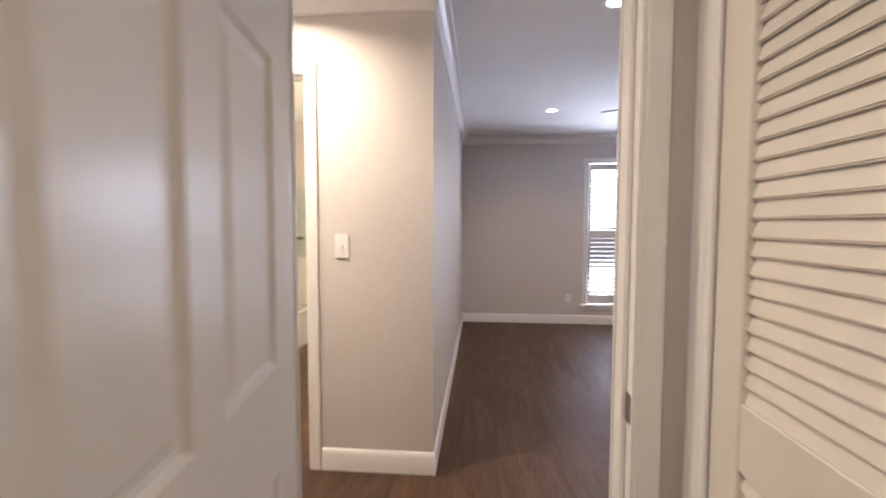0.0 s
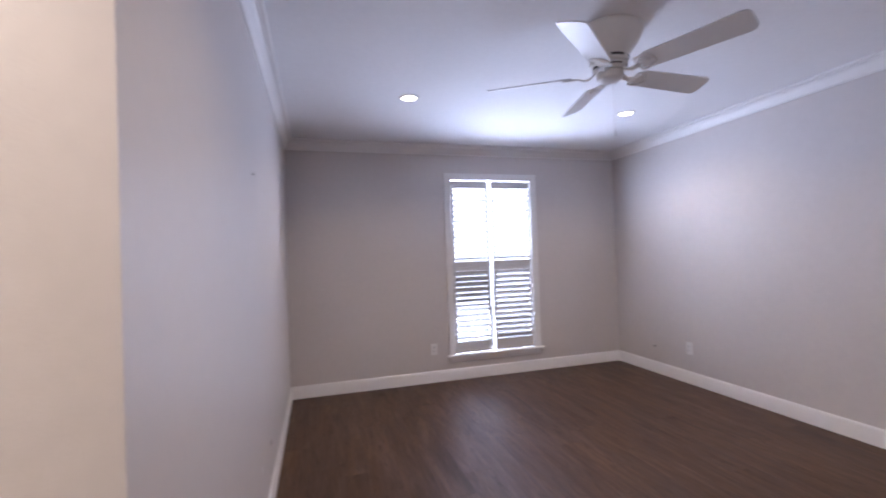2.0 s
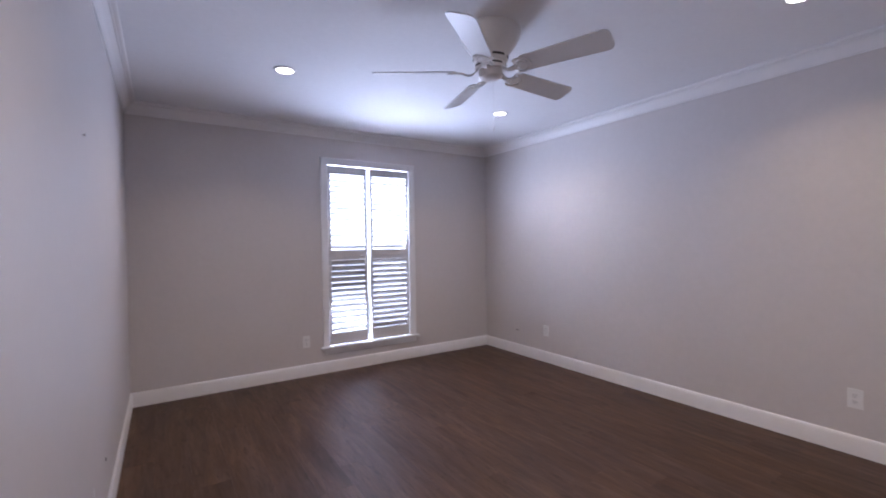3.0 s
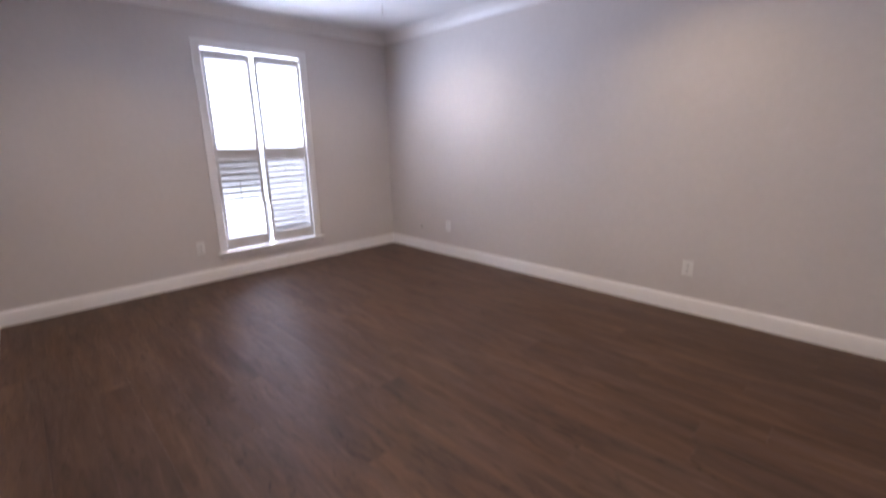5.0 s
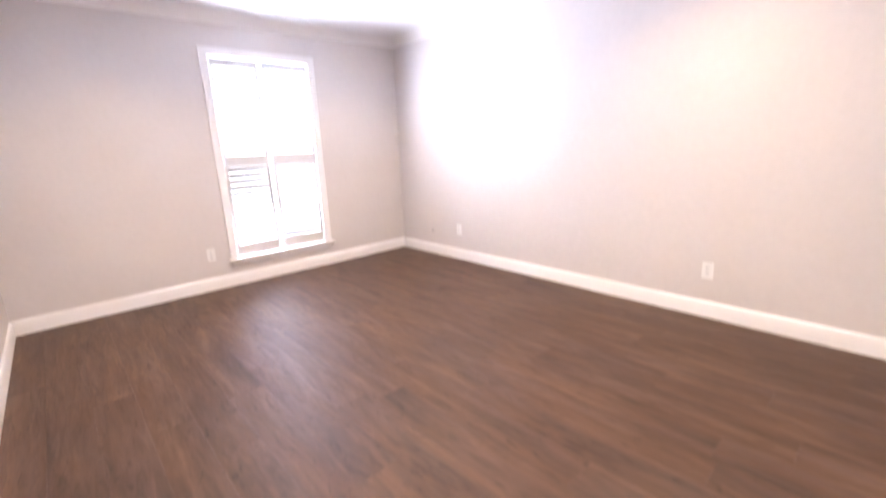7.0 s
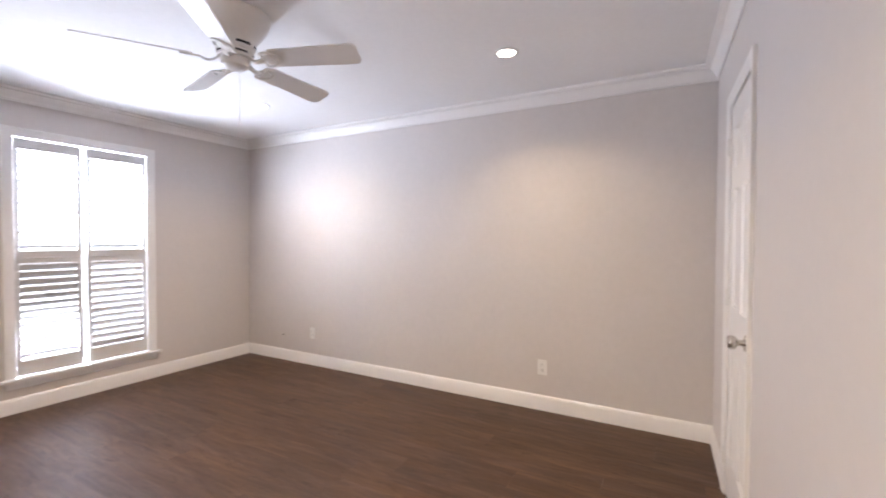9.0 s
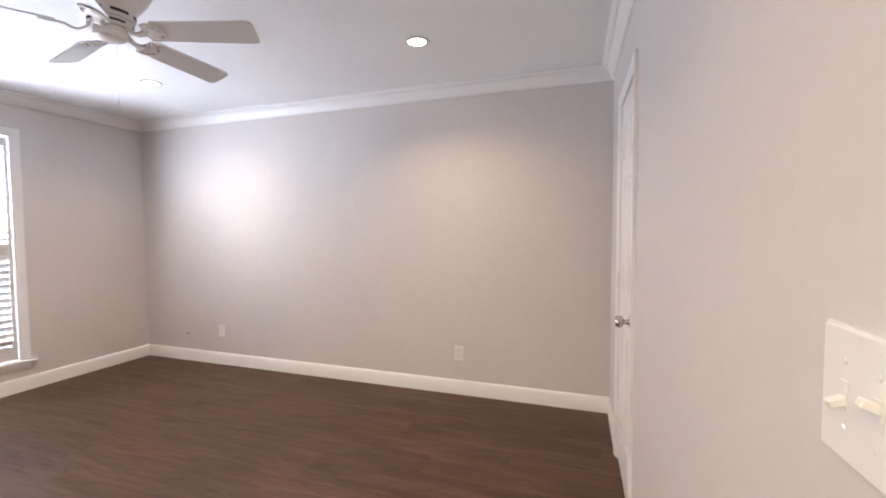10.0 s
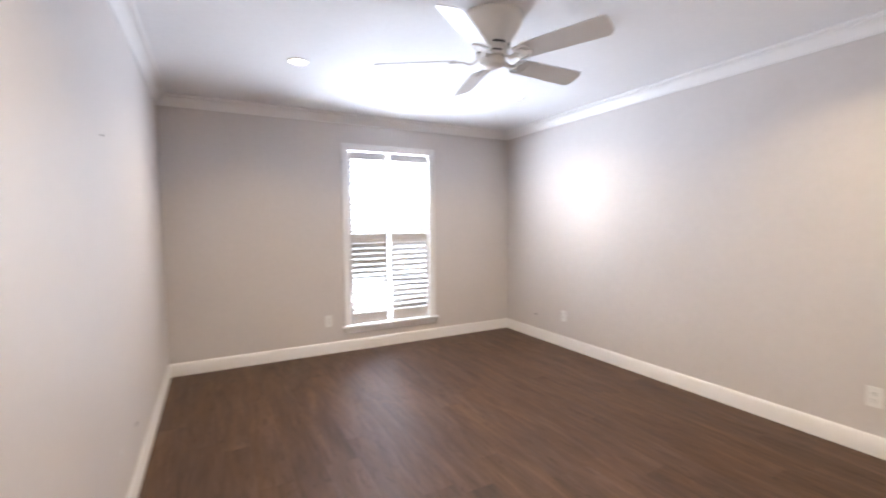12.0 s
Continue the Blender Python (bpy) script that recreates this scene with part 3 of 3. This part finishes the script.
# ---- recessed lamps ----
def downlight(x, y):
    ob = thing("recessed_downlight", "small round white recessed ceiling light, lit", "ceiling light", pose(x, y, H), group="recessed ceiling lights")
    part("trim_ring", lathe([(0.052, -0.001), (0.074, -0.001), (0.073, -0.005), (0.060, -0.0085), (0.054, -0.007), (0.052, -0.001)], 36), PLASTIC, ob, smooth=True)
    part("lens", lathe([(0.0, -0.0035), (0.0515, -0.0035), (0.0515, -0.001), (0.0, -0.001)], 36), LENS, ob, "glowing warm white lens")
    return ob


for dx, dy in DOWNLIGHTS + [(-0.80, 1.77), (-0.18, -0.42)]:
    downlight(dx, dy)


# ---- outlets and switches ----
def rounded_plate(w, h, d):
    bm = box((-w / 2, -d, -h / 2), (w / 2, 0, h / 2))
    edges = [e for e in bm.edges if all(v.co.y < -d / 2 for v in e.verts)]
    bmesh.ops.bevel(bm, geom=edges, offset=0.003, segments=2, affect="EDGES")
    return bm


def outlet(m, label="white duplex wall outlet with a plain plate"):
    ob = thing("wall_outlet", label, "wall outlet", m, group="wall outlets")
    part("cover_plate", rounded_plate(0.071, 0.115, 0.006), PLASTIC, ob)
    for z in (-0.0195, 0.0195):
        s = part("socket", box((-0.0165, -0.0085, z - 0.0145), (0.0165, -0.0061, z + 0.0145), 0.0012), SOCKET, ob)
        for x in (-0.0063, 0.0063):
            part("slot", box((x - 0.001, -0.009, z - 0.001), (x + 0.001, -0.0086, z + 0.008)), DARK, s)
        part("slot", box((-0.002, -0.009, z - 0.010), (0.002, -0.0086, z - 0.006)), DARK, s)
    return ob


def switch(m, gangs, label):
    ob = thing("light_switch", label, "light switch", m, group="light switches")
    part("cover_plate", rounded_plate(0.076 + 0.046 * (gangs - 1), 0.122, 0.006), PLASTIC, ob)
    for i in range(gangs):
        x = (i - (gangs - 1) / 2) * 0.046
        part("toggle_collar", box((x - 0.006, -0.0075, -0.013), (x + 0.006, -0.0061, 0.013), 0.0005), SOCKET, ob)
        bm = box((x - 0.0042, -0.021, -0.004), (x + 0.0042, -0.0065, 0.004), 0.001)
        part("toggle", moved(bm, pose(0, 0, 0.002 if i else -0.002, -22 if i else 22)), PLASTIC, ob)
        for z in (-0.030, 0.030):
            bm = lathe([(0.0, 0.0), (0.003, 0.0), (0.0025, 0.0012), (0.0, 0.0015)], 10)
            part("screw", moved(bm, pose(x, -0.006, z, 90)), SOCKET, ob)
    return ob


FACE_N, FACE_E, FACE_W = 0, -90, 90
outlet(pose(1.382, Y1, 0.338, 0, 0, FACE_N))
outlet(pose(X1, 4.751, 0.335, 0, 0, FACE_E))
outlet(pose(X1, 2.311, 0.335, 0, 0, FACE_E))
switch(pose(-0.483, YB, 1.187, 0, 0, 0), 1, "white single toggle light switch beside the bathroom door")
switch(ENTRY @ pose(0.832, 0, 1.182, 0, 0, 180), 2, "white double toggle light switch beside the entrance")
hook = thing("wall_nail", "small dark nail stuck in the wall", "nail", pose(X0, 3.56, 1.70))
part("nail_head", moved(lathe([(0.0, 0.0), (0.0022, 0.0), (0.0022, 0.006), (0.006, 0.007), (0.006, 0.009), (0.0, 0.0095)], 10), pose(0, 0, 0, 0, 90, 0)), STEEL, hook)


MARK = material("grey_scuff", (0.22, 0.20, 0.19), 0.8, spread=0.2)
DAB = material("filler_dab", (0.80, 0.79, 0.78), 0.7, spread=0.05)


def wall_mark(place, size, mat, label):
    w, h = size
    bm = bmesh.new()
    pts = [bm.verts.new((w * math.cos(a) * (1 + 0.18 * math.sin(3 * a)), 0, h * math.sin(a) * (1 + 0.15 * math.cos(2 * a)))) for a in [2 * math.pi * i / 14 for i in range(14)]]
    face = bm.faces.new(pts)
    up = bmesh.ops.extrude_face_region(bm, geom=[face])
    bmesh.ops.translate(bm, verts=[v for v in up["geom"] if isinstance(v, bmesh.types.BMVert)], vec=(0, -0.0015, 0))
    ob = tagged(finish("wall_mark", bm, mat, False), label, "wall mark")
    ob.matrix_basis = place
    return ob


wall_mark(pose(X0, 3.62, 0.345, 0, 0, FACE_W), (0.012, 0.020), DAB, "small white dab of filler on the wall")
wall_mark(pose(X0, 4.02, 0.31, 0, 0, FACE_W), (0.012, 0.012), MARK, "small dark scuff low on the wall")
wall_mark(pose(X1, 5.192, 0.275, 0, 0, FACE_E), (0.024, 0.006), MARK, "short dark scratch on the wall near the outlet")


# ---- louvered closet in the hall ----
def slat_data(length):
    bm = box((-0.0035, 0, -0.019), (0.0035, length, 0.019), 0.0022, segments=2)
    bmesh.ops.recalc_face_normals(bm, faces=bm.faces)
    me = bpy.data.meshes.new("slat")
    bm.to_mesh(me)
    bm.free()
    me.materials.append(LOUVRE)
    return me


LEAF_W = 0.452
slat_mesh = slat_data(LEAF_W - 0.176)


def louvered_leaf(y0):
    ob = thing("louvered_door", "cream painted wooden louvered bifold closet door, closed", "closet door", pose(0.660, y0, 0.012), group="bifold closet doors")
    t, st, h = 0.028, 0.090, 2.025
    for y in (0, LEAF_W - st):
        part("stile", box((0, y, 0), (t, y + st, h), 0.002), LOUVRE, ob)
    spans = ((0.0, 0.20), (0.868, 0.985), (1.925, h))
    for z0, z1 in spans:
        part("rail", box((0.0015, st, z0), (t - 0.0015, LEAF_W - st, z1), 0.002), LOUVRE, ob)
    for z0, z1 in ((0.20, 0.868), (0.985, 1.925)):
        count = round((z1 - z0) / 0.0314)
        for i in range(count):
            o = new("slat", slat_mesh)
            o.parent = ob
            o.matrix_basis = pose(t / 2, st - 0.002, z0 + (z1 - z0) * (i + 0.5) / count, 0, 16, 0)
    return ob


louvered_leaf(0.870 - LEAF_W)
louvered_leaf(0.866 - 2 * LEAF_W)
SIDE = pose(0.658, 0, 0, 0, 0, -90)
casing("closet_casing", -0.868, 0.045, 2.045, 0.058, SIDE, "cream painted closet casing")


# ---- bathroom ----
def tub():
    ob = thing("bathtub", "white built-in bathtub with a plain apron", "bathtub", pose(-2.012, 3.955, 0))
    bm = bmesh.new()
    w, l, h = 0.375, 0.762, 0.39
    loops = []
    for sx, sy, z in ((w - 0.012, l, 0.001), (w - 0.012, l, 0.35), (w, l, 0.362), (w, l, h - 0.008), (w - 0.010, l - 0.010, h), (w - 0.075, l - 0.085, h), (w - 0.090, l - 0.10, h - 0.012), (w - 0.125, l - 0.17, 0.09), (w - 0.17, l - 0.23, 0.055)):
        ring_now = []
        r = 0.10 if sx < w - 0.05 else 0.012
        for cx, cy, a0 in ((sx - r, sy - r, 0), (-sx + r, sy - r, 90), (-sx + r, -sy + r, 180), (sx - r, -sy + r, 270)):
            for s in range(5):
                a = radians(a0 + 22.5 * s)
                ring_now.append(bm.verts.new((cx + r * math.cos(a), cy + r * math.sin(a), z)))
        loops.append(ring_now)
    for a, b in zip(loops, loops[1:]):
        for i in range(len(a)):
            j = (i + 1) % len(a)
            bm.faces.new((a[i], a[j], b[j], b[i]))
    bm.faces.new(loops[-1])
    part("tub_shell", bm, ENAMEL, ob, smooth=True)
    bm = lathe([(0.0, 0.0), (0.036, 0.0), (0.036, 0.005), (0.028, 0.010), (0.0, 0.011)], 24)
    part("overflow_plate", moved(bm, pose(0, 0.632, 0.30, 98)), CHROME, ob, "chrome overflow plate", smooth=True)
    return ob


tub()
surround = thing("tub_surround", "white moulded tub surround with pale green tile above", "tub surround", pose(0, 0, 0))
part("end_panel", box((-2.388, 4.700, 0.392), (-1.60, 4.718, 0.93), 0.003), SURROUND, surround)
part("back_panel", box((-2.388, 3.19, 0.392), (-2.372, 4.699, 0.93), 0.003), SURROUND, surround)
TILE_W, TILE_H = 0.196, 0.196
for r in range(4):
    for c in range(4):
        part("tile", box((-2.388 + c * 0.198, 4.709, 0.934 + r * 0.198), (-2.388 + c * 0.198 + TILE_W, 4.718, 0.934 + r * 0.198 + TILE_H), 0.0015), TILE, surround)
    for c in range(7):
        part("tile", box((-2.388, 4.506 - c * 0.198, 0.934 + r * 0.198), (-2.379, 4.506 - c * 0.198 + TILE_W, 0.934 + r * 0.198 + TILE_H), 0.0015), TILE, surround)

mixer = thing("shower_mixer", "chrome tub mixer with a round plate and lever", "tub faucet", pose(-2.0, 4.700, 0.68))
bm = lathe([(0.0, 0.0), (0.082, 0.0), (0.082, 0.004), (0.074, 0.010), (0.030, 0.014), (0.026, 0.045), (0.022, 0.060), (0.0, 0.062)], 28)
part("valve_plate", moved(bm, pose(0, 0, 0, 90)), CHROME, mixer, smooth=True)
part("lever", box((-0.008, -0.066, -0.075), (0.008, -0.048, 0.010), 0.004, segments=2), CHROME, mixer)
spout = thing("tub_spout", "short chrome tub spout", "tub faucet", pose(-2.0, 4.700, 0.52))
bm = lathe([(0.0, 0.0), (0.030, 0.0), (0.030, 0.012), (0.026, 0.016), (0.024, 0.10), (0.020, 0.13), (0.012, 0.138), (0.0, 0.14)], 24)
part("spout_body", moved(bm, pose(0, 0, 0, 94)), CHROME, spout, smooth=True)
part("outlet", box((-0.016, -0.132, -0.040), (0.016, -0.100, -0.012), 0.004), CHROME, spout)
vanity = thing("vanity_light", "round frosted globe light on the bathroom wall, lit", "wall light", pose(X0 - BW, 3.80, 2.08))
part("back_plate", moved(lathe([(0.0, 0.0), (0.060, 0.0), (0.058, 0.010), (0.020, 0.016), (0.016, 0.080), (0.0, 0.080)], 24), pose(0, 0, 0, 0, -90, 0)), CHROME, vanity, smooth=True)
part("globe", moved(lathe([(0.0, -0.075)] + [(0.075 * math.cos(radians(a)), 0.075 * math.sin(radians(a))) for a in range(-75, 90, 15)] + [(0.0, 0.075)], 24), pose(-0.150, 0, 0)), LENS, vanity, "glowing frosted glass globe", smooth=True)
shelf = thing("soap_shelf", "small chrome corner soap shelf", "shelf", pose(-1.80, 4.708, 1.16))
part("shelf_plate", box((-0.07, -0.085, -0.005), (0.07, 0, 0.005), 0.003), CHROME, shelf)
part("shelf_bracket", box((-0.055, -0.012, -0.032), (0.055, 0, -0.006), 0.003), CHROME, shelf)


# ---- floor planks ----
PW, PL = 0.180, 1.22


def plank_data():
    me = bpy.data.meshes.new("plank")
    w, l, z, e = PW / 2 - 0.0002, PL / 2 - 0.0002, 0.0, 0.0006
    co = []
    for dx, dy, dz in ((0, 0, -0.0042), (0, 0, -e * 0.5), (e, e, 0.0)):
        co += [(-w + dx, -l + dy, dz), (w - dx, -l + dy, dz), (w - dx, l - dy, dz), (-w + dx, l - dy, dz)]
    faces = [(8, 9, 10, 11)]
    for k in (0, 4):
        for i in range(4):
            j = (i + 1) % 4
            faces.append((k + i, k + j, k + 4 + j, k + 4 + i))
    me.from_pydata(co, [], faces)
    me.materials.append(PLANK)
    return me


plank_mesh = plank_data()
rng = random.Random(7)
for c in range(34):
    x = -2.36 + PW * (c + 0.5)
    y = -1.7 - rng.random() * PL
    while y < 5.88:
        lo, hi = max(y, -1.7), min(y + PL, 5.88)
        if hi - lo > 0.03:
            o = new("plank", plank_mesh)
            o.parent = floor
            o.matrix_basis = Matrix.Translation((x, (lo + hi) / 2, 0)) @ Matrix.Diagonal((1, (hi - lo) / PL, 1, 1))
        y += PL
